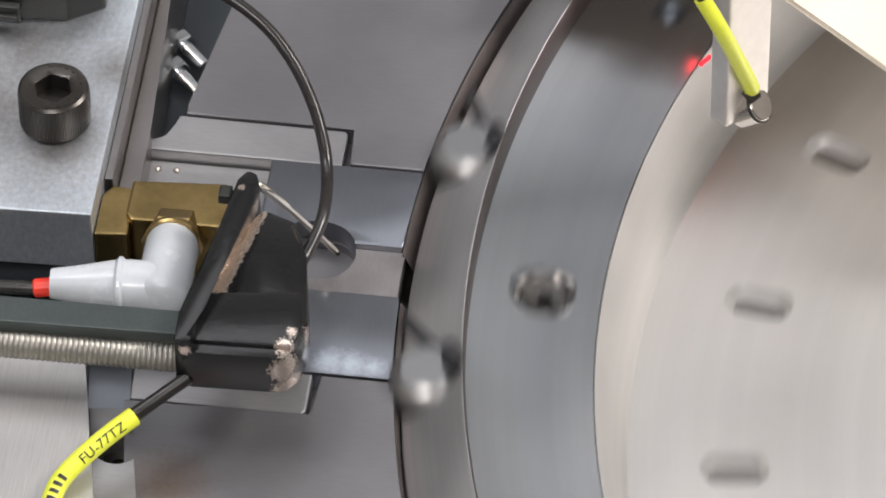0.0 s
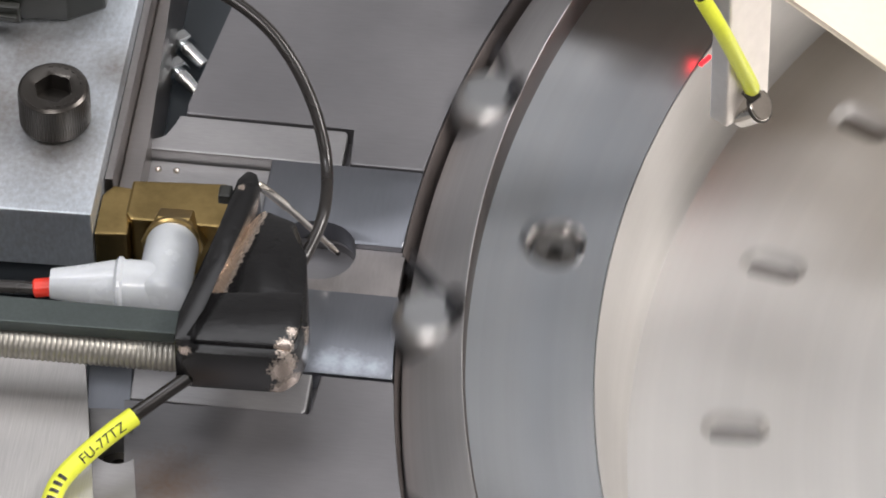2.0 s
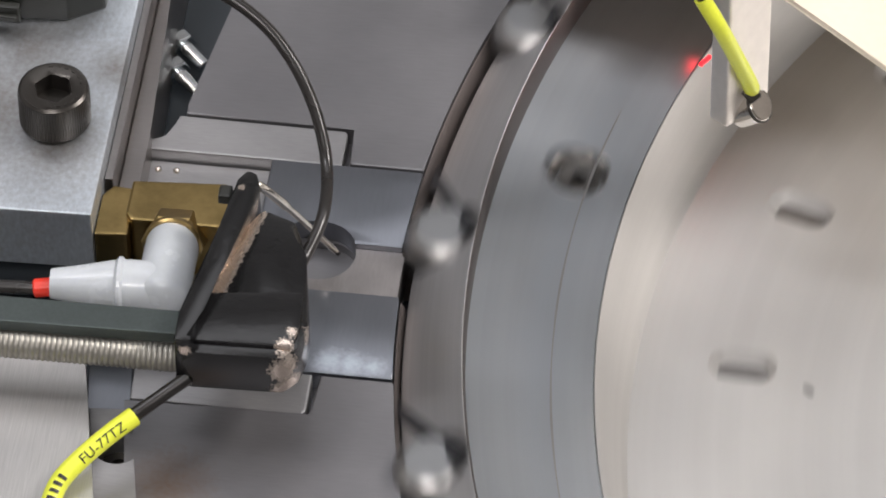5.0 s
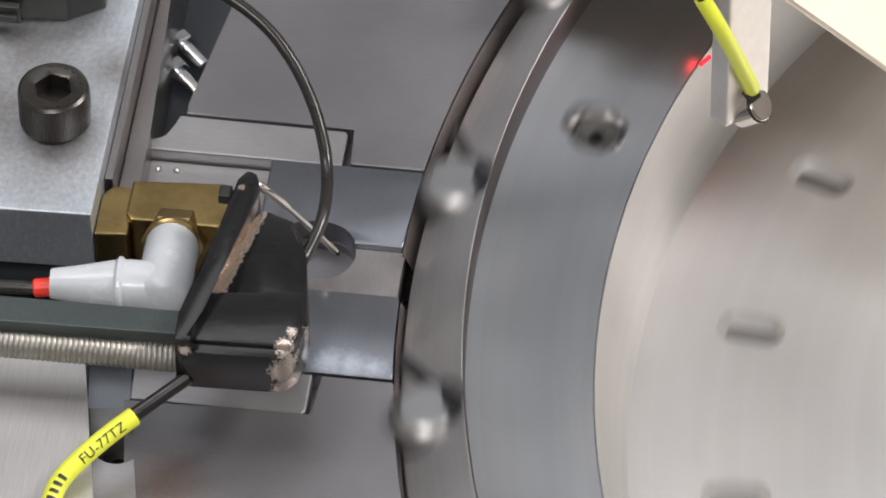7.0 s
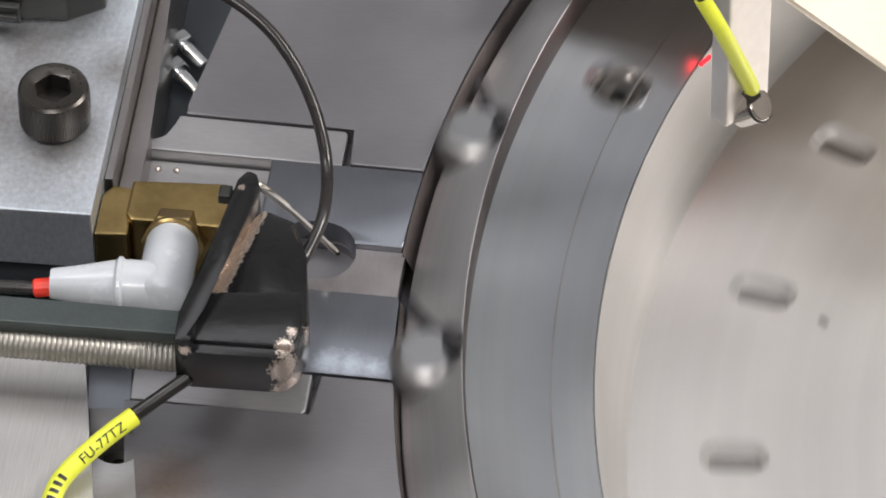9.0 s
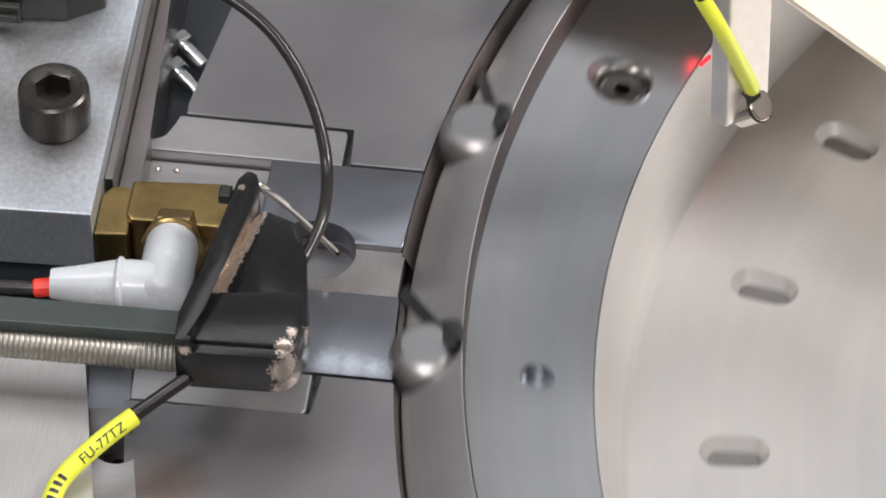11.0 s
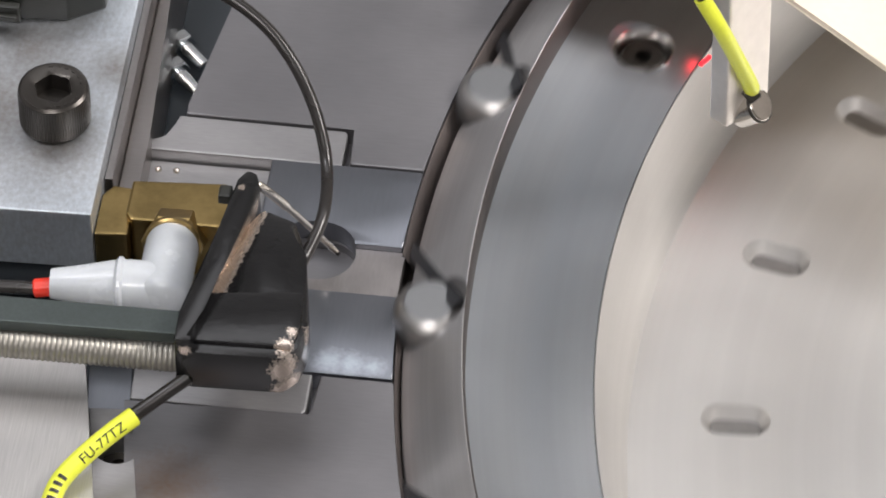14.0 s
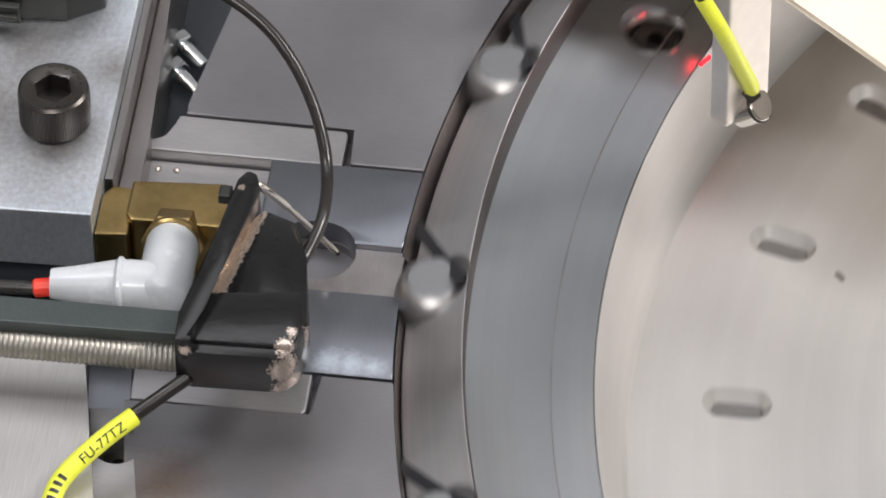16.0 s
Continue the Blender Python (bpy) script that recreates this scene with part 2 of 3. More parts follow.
# ---- the room ----
def build_room():
    specs = (("floor", (-3, 3, -3, 3, -1.0, -0.95)), ("ceiling", (-3, 3, -3, 3, 2.6, 2.65)), ("wall_north", (-3, 3, 3, 3.1, -1, 2.6)),
             ("wall_south", (-3, 3, -3.1, -3, -1, 2.6)), ("wall_west", (-3.1, -3, -3, 3, -1, 2.6)), ("wall_east", (3, 3.1, -3, 3, -1, 2.6)))
    for name, b in specs:
        tagged(obj(name, box(*b), WALL), "plain grey painted workshop " + name.split("_")[0], name.split("_")[0], kind="structure")


build_room()


def build_stand():
    table = thing("machine_table", "grey steel machine table under the feeder", "machine table")
    part("tabletop", box(-0.30, 0.60, -0.40, 0.45, -0.085, -0.0455, 0.003), WALL, table)
    for x in (-0.27, 0.57):
        for y in (-0.37, 0.42):
            part("leg", box(x - 0.025, x + 0.025, y - 0.025, y + 0.025, -0.95, -0.085, 0.002), WALL, table)
    sp = thing("spindle", "steel spindle carrying the bowl on the machine table", "spindle")
    part("shaft", closed_lathe([(0.0, -0.0455), (0.09, -0.0455), (0.09, -0.036), (0.0, -0.036)], 48, m=Matrix.Translation((RC, 0, 0))), STEEL, sp, smooth=30)


build_stand()


# ---- the rotor ----
def build_rotor():
    rotor = thing("feeder_bowl", "turned steel feeder bowl spinning inside a segmented plate ring", "feeder bowl")
    n = 288
    rim = part("rim", closed_lathe([(0.2130, -0.014), (0.2130, -0.0027), (0.2126, -0.0019), (RIDGE_R, RIDGE_Z), (RIDGE_R - 0.0002, RIDGE_Z - 0.0001), (RIDGE_R - 0.0003, -0.014)], n), RIM, rotor, "bevelled rim with milled pockets", 20)
    r0 = RIDGE_R - 0.0004
    ring = part("screw_ring", closed_lathe([(r0, 0.0006), (0.1985, -0.0005), (0.1950, -0.0015), (0.1920, ring_z(0.1920)), (0.1900, ring_z(0.1900)), (JOINT_R + 0.00012, RING_Z), (JOINT_R + 0.00004, RING_Z - 0.0001), (JOINT_R + 0.00004, -0.016), (r0, -0.016)], n), RING, rotor, "smooth dished ring with sunk socket screws", 35)
    bowl = part("bowl_floor", closed_lathe([(JOINT_R - 0.00004, RING_Z - 0.0002), (JOINT_R - 0.0002, RING_Z - 0.0001), (0.1765, -0.0130), (0.1742, -0.0205), (0.1734, -0.0234), (0.1728, FLOOR_Z), (0.06, FLOOR_Z), (0.06, -0.034), (JOINT_R - 0.00004, -0.034)], n), BOWL, rotor, "pale turned bowl floor with radial slots", 30)
    # added band: darkens the ridge's inner wall by colour, as shading would
    part("ridge_band", closed_lathe([(RIDGE_R - 0.0006, RIDGE_Z - 0.0008), (RIDGE_R - 0.0002, RIDGE_Z + 0.0001), (RIDGE_R - 0.0001, RIDGE_Z - 0.0005), (RIDGE_R - 0.0001, 0.0), (RIDGE_R - 0.0006, 0.0)], n), BAND, rotor, "brownish band standing in for shade inside the rim's ridge", 30)
    return rotor, rim, ring, bowl


def rotor_frame(alpha, r, z):
    """A frame on the bowl: x towards the axis, y against the turn, z up."""
    a = radians(alpha)
    out = Vector((-math.cos(a), math.sin(a), 0))
    tang = Vector((math.sin(a), math.cos(a), 0))
    m = Matrix((-out, -tang, Vector((0, 0, 1)))).transposed().to_4x4()
    p = out * r
    return Matrix.Translation((p.x, p.y, z)) @ m


rotor, rim, ring, bowl = build_rotor()


def stadium(bm, m, length, width, z0, z1, n=10, taper=0.0):
    pts = []
    for i in range(n + 1):
        a = -math.pi / 2 + math.pi * i / n
        pts.append((length / 2 - width / 2 + width / 2 * math.cos(a), width / 2 * math.sin(a)))
    for i in range(n + 1):
        a = math.pi / 2 + math.pi * i / n
        pts.append((-length / 2 + width / 2 + width / 2 * math.cos(a), width / 2 * math.sin(a)))
    k0, k1 = 1 + taper * z0 * 2 / width, 1 + taper * z1 * 2 / width
    xs = (length - width) / 2
    def scaled(x, y, k):
        e = max(-xs, min(xs, x))
        return e + (x - e) * k, y * k
    lo = [bm.verts.new(m @ Vector((*scaled(x, y, k0), z0))) for x, y in pts]
    hi = [bm.verts.new(m @ Vector((*scaled(x, y, k1), z1))) for x, y in pts]
    bm.faces.new(lo[::-1])
    bm.faces.new(hi)
    for i in range(len(pts)):
        j = (i + 1) % len(pts)
        bm.faces.new((lo[i], lo[j], hi[j], hi[i]))


def pocket_cutter(balls):
    bm = bmesh.new()
    outline = [(-0.0064, -0.0200), (0.0054, 0.0026), (0.0054, 0.0080), (-0.0064, 0.0080)]
    for k in range(24):
        m = rotor_frame(15 * k + POCKET_A, 0.2076, 0.0)
        if balls:
            bmesh.ops.create_cone(bm, cap_ends=True, segments=40, radius1=0.0060, radius2=0.0068, depth=0.0234, matrix=rotor_frame(15 * k + PIN_A, 0.2082, 0.0118))
            continue
        lo = [bm.verts.new(m @ Vector((x, y * 0.94 + 0.0004, 0.0012 + 0.85 * x))) for x, y in outline]
        hi = [bm.verts.new(m @ Vector((x, y, 0.02))) for x, y in outline]
        bm.faces.new(lo[::-1])
        bm.faces.new(hi)
        for i in range(len(lo)):
            q = (i + 1) % len(lo)
            bm.faces.new((lo[i], lo[q], hi[q], hi[i]))
    return bm


def cut_rotor():
    slots = bmesh.new()
    for k in range(24):
        stadium(slots, rotor_frame(15 * k, 0.1536, FLOOR_Z), 0.0128, 0.0072, -0.0027, 0.002, 10, 0.66)
    cut(bowl, slots)
    holes = bmesh.new()
    for k in range(8):
        stadium(holes, rotor_frame(45 * k + BOLT_A, 0.1890, ring_z(0.1890)), 0.0112, 0.0111, -0.0021, 0.002, 24, 0.68)
        if k % 2 == 0:
            stadium(holes, rotor_frame(45 * k + BOLT_A - 22.5, 0.1890, ring_z(0.1890)), 0.0062, 0.0061, -0.0030, 0.003, 16)
    cut(ring, holes)
    bores = bmesh.new()
    for k in range(8):
        stadium(bores, rotor_frame(45 * k + BOLT_A, 0.1890, ring_z(0.1890)), 0.0047, 0.0046, -0.0083, 0.001, 16)
    cut(ring, bores)
    for ob in (rim, ring, rotor.children[-1]):
        cut(ob, pocket_cutter(False))
        cut(ob, pocket_cutter(True))
    bm = bmesh.new()
    rows = []
    for i in range(61):
        a = -157 + 64 * i / 60
        m = rotor_frame(a, SCRIBE_R, ring_z(SCRIBE_R))
        w = 0.00016 + 0.00005 * math.sin(i * 0.7)
        rows.append([bm.verts.new(m @ Vector(p)) for p in ((-w, 0, -0.0003), (-w, 0, 0.00005), (w, 0, 0.00005), (w, 0, -0.0003))])
    for a, b in zip(rows, rows[1:]):
        for q in range(3):
            bm.faces.new((a[q], a[q + 1], b[q + 1], b[q]))
    part("scribed_line", bm, SLOT_SHADE_MARK, rotor, "thin dark scribed line on the ring")
    # added strips over the pocket steps; their dark colour imitates shade and dark reflection
    step = None
    p0, p1 = Vector((-0.0056, -0.0186, 0)), Vector((0.0050, 0.0017, 0))
    side = Vector((p0.y - p1.y, p1.x - p0.x, 0)).normalized()
    for k in range(24):
        if step is None:
            bm = bmesh.new()
            grid = []
            for i in range(9):
                p = p0.lerp(p1, i / 8)
                top = 0.0024 + 0.85 * p.x
                grid.append([bm.verts.new(p + side * o + Vector((0, 0, z))) for o, z in ((-0.0004, top - 0.0004), (0.0002, top - 0.0001), (0.0008, top - 0.0006), (0.0014, top - 0.0012), (0.0020, top - 0.0015), (-0.0004, top - 0.0020))])
            for a, b in zip(grid, grid[1:]):
                for q in range(6):
                    bm.faces.new((a[q], a[(q + 1) % 6], b[(q + 1) % 6], b[q]))
            bm.faces.new(grid[0])
            bm.faces.new(grid[-1][::-1])
            step = part("pocket_step", bm, STEP_SHADE, rotor, "dark strip standing in for the shaded step of the rim pocket", 60)
            ob = step
        else:
            ob = new("pocket_step", step.data)
            ob.parent = rotor
            ob["label"] = "dark strip standing in for the shaded step of the rim pocket"
        ob.matrix_basis = rotor_frame(15 * k + POCKET_A, 0.2076, 0.0)
    pin = None
    for k in range(24):
        if pin is None:
            bm = closed_lathe([(0.0, 0.0038), (0.0045, 0.0038), (0.0048, 0.0036), (0.0056, 0.0022), (0.0070, -0.0006), (0.0072, -0.0033), (0.0, -0.0033)], 40)
            pin = part("pocket_pin", bm, PIN, rotor, "shiny flat-topped steel pin in the rim pocket", 20)
            ob = pin
        else:
            ob = new("pocket_pin", pin.data)
            ob.parent = rotor
            ob["label"] = "shiny flat-topped steel pin in the rim pocket"
        ob.matrix_basis = rotor_frame(15 * k + PIN_A, 0.2086, 0.0)
    # added collars, shaped and brightened only to make a highlight beside each pin
    collar = None
    for k in range(24):
        if collar is None:
            bm = closed_lathe([(0.0047, 0.0036), (0.0055, 0.0031), (0.0062, 0.0024), (0.0067, 0.0012), (0.0069, -0.0010), (0.0047, -0.0010)], 40)
            collar = part("pin_collar", bm, PIN_GLINT, rotor, "bright rounded collar added to give the pin its highlight", 50)
            ob = collar
        else:
            ob = new("pin_collar", collar.data)
            ob.parent = rotor
            ob["label"] = "bright rounded collar added to give the pin its highlight"
        ob.matrix_basis = rotor_frame(15 * k + PIN_A, 0.2086, 0.0)
    bm = bmesh.new()
    stadium(bm, rotor_frame(253.3, 0.1411, FLOOR_Z) @ Matrix.Rotation(radians(35), 4, "Z"), 0.0026, 0.0012, -0.0003, 0.00006, 6)
    part("dark_speck", bm, SLOT_SHADE_MARK, rotor, "small dark dent in the bowl floor")
    # added dark plates that put the shade of the slot floors into colour
    first = None
    for k in range(24):
        if first is None:
            bm = bmesh.new()
            stadium(bm, Matrix.Identity(4), 0.0092, 0.0036, -0.0004, 0.0002, 8)
            first = part("slot_insert", bm, SLOT_SHADE_MARK, rotor, "thin dark plate standing in for shade on the slot floor")
            ob = first
        else:
            ob = new("slot_insert", first.data)
            ob.parent = rotor
            ob["label"] = "thin dark plate standing in for shade on the slot floor"
        ob.matrix_basis = rotor_frame(15 * k, 0.1536, FLOOR_Z - 0.0025)
    for k in range(8):
        bm = closed_lathe([(0.0016, -0.0075), (0.0016, -0.0018), (0.0036, -0.0015), (0.0040, -0.0019), (0.0040, -0.0022), (0.0022, -0.0022), (0.0022, -0.0080), (0.0, -0.0080), (0.0, -0.0075)], 24, m=rotor_frame(45 * k + BOLT_A, 0.1890, ring_z(0.1890)))
        part("screw", bm, SCREW, rotor, "flat grey socket screw", 40)
        # seat bevel in a brighter steel that strengthens the highlight crescent
        bm = closed_lathe([(0.00415, -0.0020), (0.00545, 0.00003), (0.0056, 0.00003), (0.0056, -0.0001), (0.00425, -0.0022), (0.00415, -0.0022)], 32, m=rotor_frame(45 * k + BOLT_A, 0.1890, ring_z(0.1890)))
        part("countersink", bm, SEAT_GLINT, rotor, "bevelled screw seat, brightened to imitate its highlight", 40)


BOLT_A, POCKET_A, PIN_A, SCRIBE_R = 37.0, 0.0, -0.1, 0.1866
cut_rotor()


# ---- the fixed plates ----
def liner(bm, label):
    ob = obj("liner_ring", bm, LINER, None, "", 30)
    ob.location = (RC, 0, 0)
    tagged(ob, label, "liner ring", "liner rings round the bowl")


def build_plates():
    for sign, nm in ((1, "upper"), (-1, "lower")):
        r = 0.2156 if sign > 0 else 0.2143
        xp, yp, y0 = (-0.0125, 0.0339, 0.0250) if sign > 0 else (-0.0106, 0.0355, 0.0259)
        ys = [y0 + (0.125 - y0) * i / 30 for i in range(31)]
        pts = [(arc_x(y, r), y * sign) for y in ys]
        pts += [(-0.0290, 0.125 * sign), (-0.0400, 0.0607 * sign), (-0.0440, 0.0360 * sign), (-0.0440, yp * sign), (xp, yp * sign), (xp, y0 * sign)]
        tagged(obj("guide_plate", prism(pts, -0.0045, 0.0, 0.0004), STEEL), "grey ground steel guide plate beside the slide", "guide plate", "guide plates round the bowl")
        g = [(-0.0432, -0.0350), (-0.0436, -0.0256)]
        if sign > 0:
            g = [(-0.0452, 0.0336), (-0.0458, 0.0298), (-0.0466, 0.0280), (-0.0478, 0.0272), (-0.0500, 0.0270), (-0.0500, 0.0247)]
        g += [(xp - 0.0014, (y0 - 0.0003) * sign), (xp - 0.0014, (yp - 0.0013) * sign), (xp - 0.0020, (yp - 0.0006) * sign)]
        tagged(obj("guide_strip", prism(g, -0.0045, -0.0003, 0.0004), GIB), "bright steel guide strip inset in the guide plate", "guide strip", "guide strips of the slide")
    # the slide
    slide = thing("slide", "dark ground steel slide with a central channel and oblong hole", "slide")
    for y0, y1, r in ((0.0058, 0.0246, 0.2155), (-0.0254, -0.0058, 0.2145)):
        ys = [y0 + (y1 - y0) * i / 12 for i in range(13)]
        pts = [(arc_x(y, r), y) for y in ys] + [(-0.0267, y1), (-0.0267, y0)]
        part("slide_bar", prism(pts, -0.0045, 0.0, 0.0005), SLIDE, slide)
    ys = [-0.0057 + 0.0114 * i / 6 for i in range(7)]
    r = 0.2150
    part("channel_floor", prism([(arc_x(y, r), y) for y in ys] + [(-0.0267, 0.0057), (-0.0267, -0.0057)], -0.0045, -0.0012, 0.0), CHANNEL, slide, "paler worn channel floor")
    for ob in list(slide.children):
        bm = bmesh.new()
        stadium(bm, Matrix.Translation((-0.0160, 0.0040, 0)), 0.0150, 0.0128, -0.0060, 0.003, 14)
        cut(ob, bm)
    ys = [-0.125 + 0.25 * i / 60 for i in range(61)]
    deck = obj("deck_plate", prism([(arc_x(y, 0.2156), y) for y in ys] + [(-0.0285, 0.125), (-0.0395, 0.0607), (-0.0452, 0.0265), (-0.0452, -0.0265), (-0.0375, -0.0577), (-0.0285, -0.125)], -0.014, -0.0046), STEEL)
    bm = bmesh.new()
    stadium(bm, Matrix.Translation((-0.0150, 0.0036, 0)), 0.0140, 0.0120, -0.0064, 0.003, 14)
    cut(deck, bm)
    bm = bmesh.new()
    stadium(bm, Matrix.Translation((-0.0112, 0.0006, 0)), 0.0050, 0.0049, -0.0120, -0.002, 14)
    cut(deck, bm)
    tagged(deck, "steel deck plate carrying the guide plates", "deck plate", kind="structure")
    bm = lathe([(0.2154, -0.0007), (0.2150, -0.0012), (0.2142, -0.0030), (0.2134, -0.0052), (0.2134, -0.013), (0.2154, -0.013), (0.2154, -0.0007)], 120, a0=math.pi - 0.62, a1=math.pi - 0.022)
    liner(bm, "worn brownish steel liner ring along the upper guide plate")
    bm = lathe([(0.2142, -0.0006), (0.2139, -0.0013), (0.2133, -0.0030), (0.2133, -0.013), (0.2142, -0.013), (0.2142, -0.0006)], 120, a0=math.pi + 0.03, a1=math.pi + 0.62)
    liner(bm, "thin worn steel liner ring along the lower guide plate")
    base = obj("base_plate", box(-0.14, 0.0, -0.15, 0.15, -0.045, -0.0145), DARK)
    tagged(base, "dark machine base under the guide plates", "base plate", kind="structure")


build_plates()


# ---- left side ----
def knurled_screw(name, label):
    scr = thing(name, label, "screw")
    bm = bmesh.new()
    n = 160
    prof = [(0.0058, 0.0085, 0), (0.0063, 0.0081, 0), (0.00635, 0.0072, 1), (0.00635, 0.0006, 1), (0.0061, 0.0, 0)]
    rows = []
    for i in range(n):
        a = 2 * math.pi * i / n
        rows.append([bm.verts.new(((r + (0.00014 if (i % 2 and k) else 0)) * math.cos(a), (r + (0.00014 if (i % 2 and k) else 0)) * math.sin(a), z)) for r, z, k in prof])
    for i in range(n):
        a, b = rows[i], rows[(i + 1) % n]
        for j in range(len(prof) - 1):
            bm.faces.new((a[j], b[j], b[j + 1], a[j + 1]))
    part("knurled_head", bm, BLACKOX, scr, smooth=25)
    bm = bmesh.new()
    outer = [bm.verts.new((0.0058 * math.cos(2 * math.pi * i / 48), 0.0058 * math.sin(2 * math.pi * i / 48), 0.0085)) for i in range(48)]
    mid_ring = [bm.verts.new((0.0041 * math.cos(2 * math.pi * i / 48), 0.0041 * math.sin(2 * math.pi * i / 48), 0.00848)) for i in range(48)]
    def hexr(i):
        a = (2 * math.pi * i / 48 + 0.2) % (math.pi / 3) - math.pi / 6
        return 0.0031 / math.cos(a)
    inner = [bm.verts.new((hexr(i) * math.cos(2 * math.pi * i / 48), hexr(i) * math.sin(2 * math.pi * i / 48), 0.0081)) for i in range(48)]
    floor_ring = [bm.verts.new((v.co.x, v.co.y, 0.0045)) for v in inner]
    for ra, rb in ((outer, mid_ring), (mid_ring, inner), (inner, floor_ring)):
        for i in range(48):
            k = (i + 1) % 48
            bm.faces.new((ra[i], ra[k], rb[k], rb[i]))
    bm.faces.new(floor_ring)
    part("hex_socket", bm, BLACKOX, scr, "dark hexagon socket in the screw top", 30)
    for k in range(11):
        a = radians(20 + 17 * k + (150 if k > 5 else 0))
        mark = box(-0.00016, 0.00016, -0.0004, 0.0004, 0.0083, 0.00865, 0.00008)
        bmesh.ops.transform(mark, matrix=Matrix.Rotation(a, 4, "Z") @ Matrix.Translation((0.0050, 0, 0)), verts=mark.verts)
        part("stamp_mark", mark, BLACKOX, scr)
    return scr


def build_left():
    blk = thing("mounting_block", "milled aluminium mounting block beside the guide plates", "mounting block")
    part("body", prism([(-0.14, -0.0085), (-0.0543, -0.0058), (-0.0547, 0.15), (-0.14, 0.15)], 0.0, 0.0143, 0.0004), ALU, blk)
    part("side_plate", prism([(-0.0542, 0.0070), (-0.0527, 0.0070), (-0.0534, 0.15), (-0.0546, 0.15)], -0.014, 0.0100, 0.0002), CLEARISH, blk, "greyish brown polished side plate")
    part("ledge", prism([(-0.0526, 0.0070), (-0.0488, 0.0070), (-0.0490, 0.0240), (-0.0507, 0.0584), (-0.0510, 0.15), (-0.0533, 0.15)], -0.014, 0.0040, 0.0003), CLEARISH, blk, "lower polished ledge")
    scr = knurled_screw("cap_screw", "black oxide socket head cap screw with knurled head on the block")
    scr.location = (-0.0645, 0.0164, 0.0143)
    ll = thing("lower_block", "brushed aluminium lower block under the threaded rod", "mounting block")
    part("body", prism([(-0.14, -0.15), (-0.030, -0.15), (-0.0446, -0.0636), (-0.0515, -0.0314), (-0.0525, -0.026), (-0.14, -0.026)], -0.014, 0.006, 0.0004), ALU_DULL, ll)
    # dark moulded connector on the block
    con = thing("connector_housing", "black moulded connector housing on the aluminium block", "connector")
    part("shell", prism([(-0.10, 0.0385), (-0.0665, 0.0408), (-0.0600, 0.0447), (-0.0600, 0.075), (-0.10, 0.075)], 0.0143, 0.0245, 0.0006), CONN, con)
    part("latch", box(-0.10, -0.0745, 0.0370, 0.0386, 0.0165, 0.0205, 0.0004), CONN, con, "small raised latch bar")
    part("latch_rib", box(-0.10, -0.0750, 0.0360, 0.0372, 0.0178, 0.0190, 0.0003), CONN, con)
    # rear floor between the strips
    rear = obj("rear_plate", box(-0.0500, -0.0270, -0.0244, 0.0244, -0.014, -0.0030, 0.0003), GIB)
    tagged(rear, "ground steel floor plate behind the slide", "plate")
    foot = obj("foot_plate", prism([(-0.0497, -0.0392), (-0.0422, -0.0386), (-0.0384, -0.0575), (-0.030, -0.125), (-0.030, -0.149), (-0.0447, -0.0636)], -0.014, 0.0010, 0.0002), GIB)
    bm = bmesh.new()
    stadium(bm, Matrix.Translation((-0.0434, -0.0470, 0.001)), 0.0088, 0.0087, -0.009, 0.003, 20)
    cut(foot, bm)
    tagged(foot, "grey steel foot plate with a counterbored screw hole", "plate")
    s2 = thing("sunk_screw", "black socket screw sunk in the foot plate", "screw")
    part("head", closed_lathe([(0.0017, 0.001), (0.0017, 0.003), (0.0032, 0.0031), (0.0036, 0.0026), (0.0036, 0.0), (0.0, 0.0), (0.0, 0.001)], 32), BLACKOX, s2, smooth=40)
    s2.location = (-0.0434, -0.0470, -0.0079)
    shim = obj("shim_block", prism([(-0.0505, -0.0385), (-0.0425, -0.0382), (-0.0440, -0.0262), (-0.0520, -0.0262)], -0.014, -0.0008, 0.0003), SLIDE)
    tagged(shim, "small bluish milled steel shim beside the guide strip", "shim")
    # added bright domes in place of three specular dots; no rivets are known here
    for x in (-0.0497, -0.0474, -0.0441):
        rv = tagged(obj("rivet", lathe([(0.0, 0.0007), (0.0004, 0.0006), (0.0006, 0.0003), (0.00065, 0.0)], 12), NEEDLE, None, "", 60), "tiny bright dome standing in for a glint on the rear plate", "rivet", "rivets on the rear plate")
        rv.location = (x, 0.0221, -0.0030)
    # screws seen in the gap behind the guide plate
    for y, z in ((0.0610, -0.012), (0.0540, -0.012)):
        st = thing("stud", "bright zinc stud in the dark gap behind the plate", "stud", "studs in the gap")
        part("shank", rod((-0.0520, y + 0.004, z), (-0.0445, y - 0.004, z), 0.0014, 16, 0.0002), ZINC, st, smooth=40)
        part("collar", rod((-0.0508, y + 0.0027, z), (-0.0490, y + 0.0008, z), 0.0026, 6, 0.0003), ZINC, st, smooth=30)


build_left()


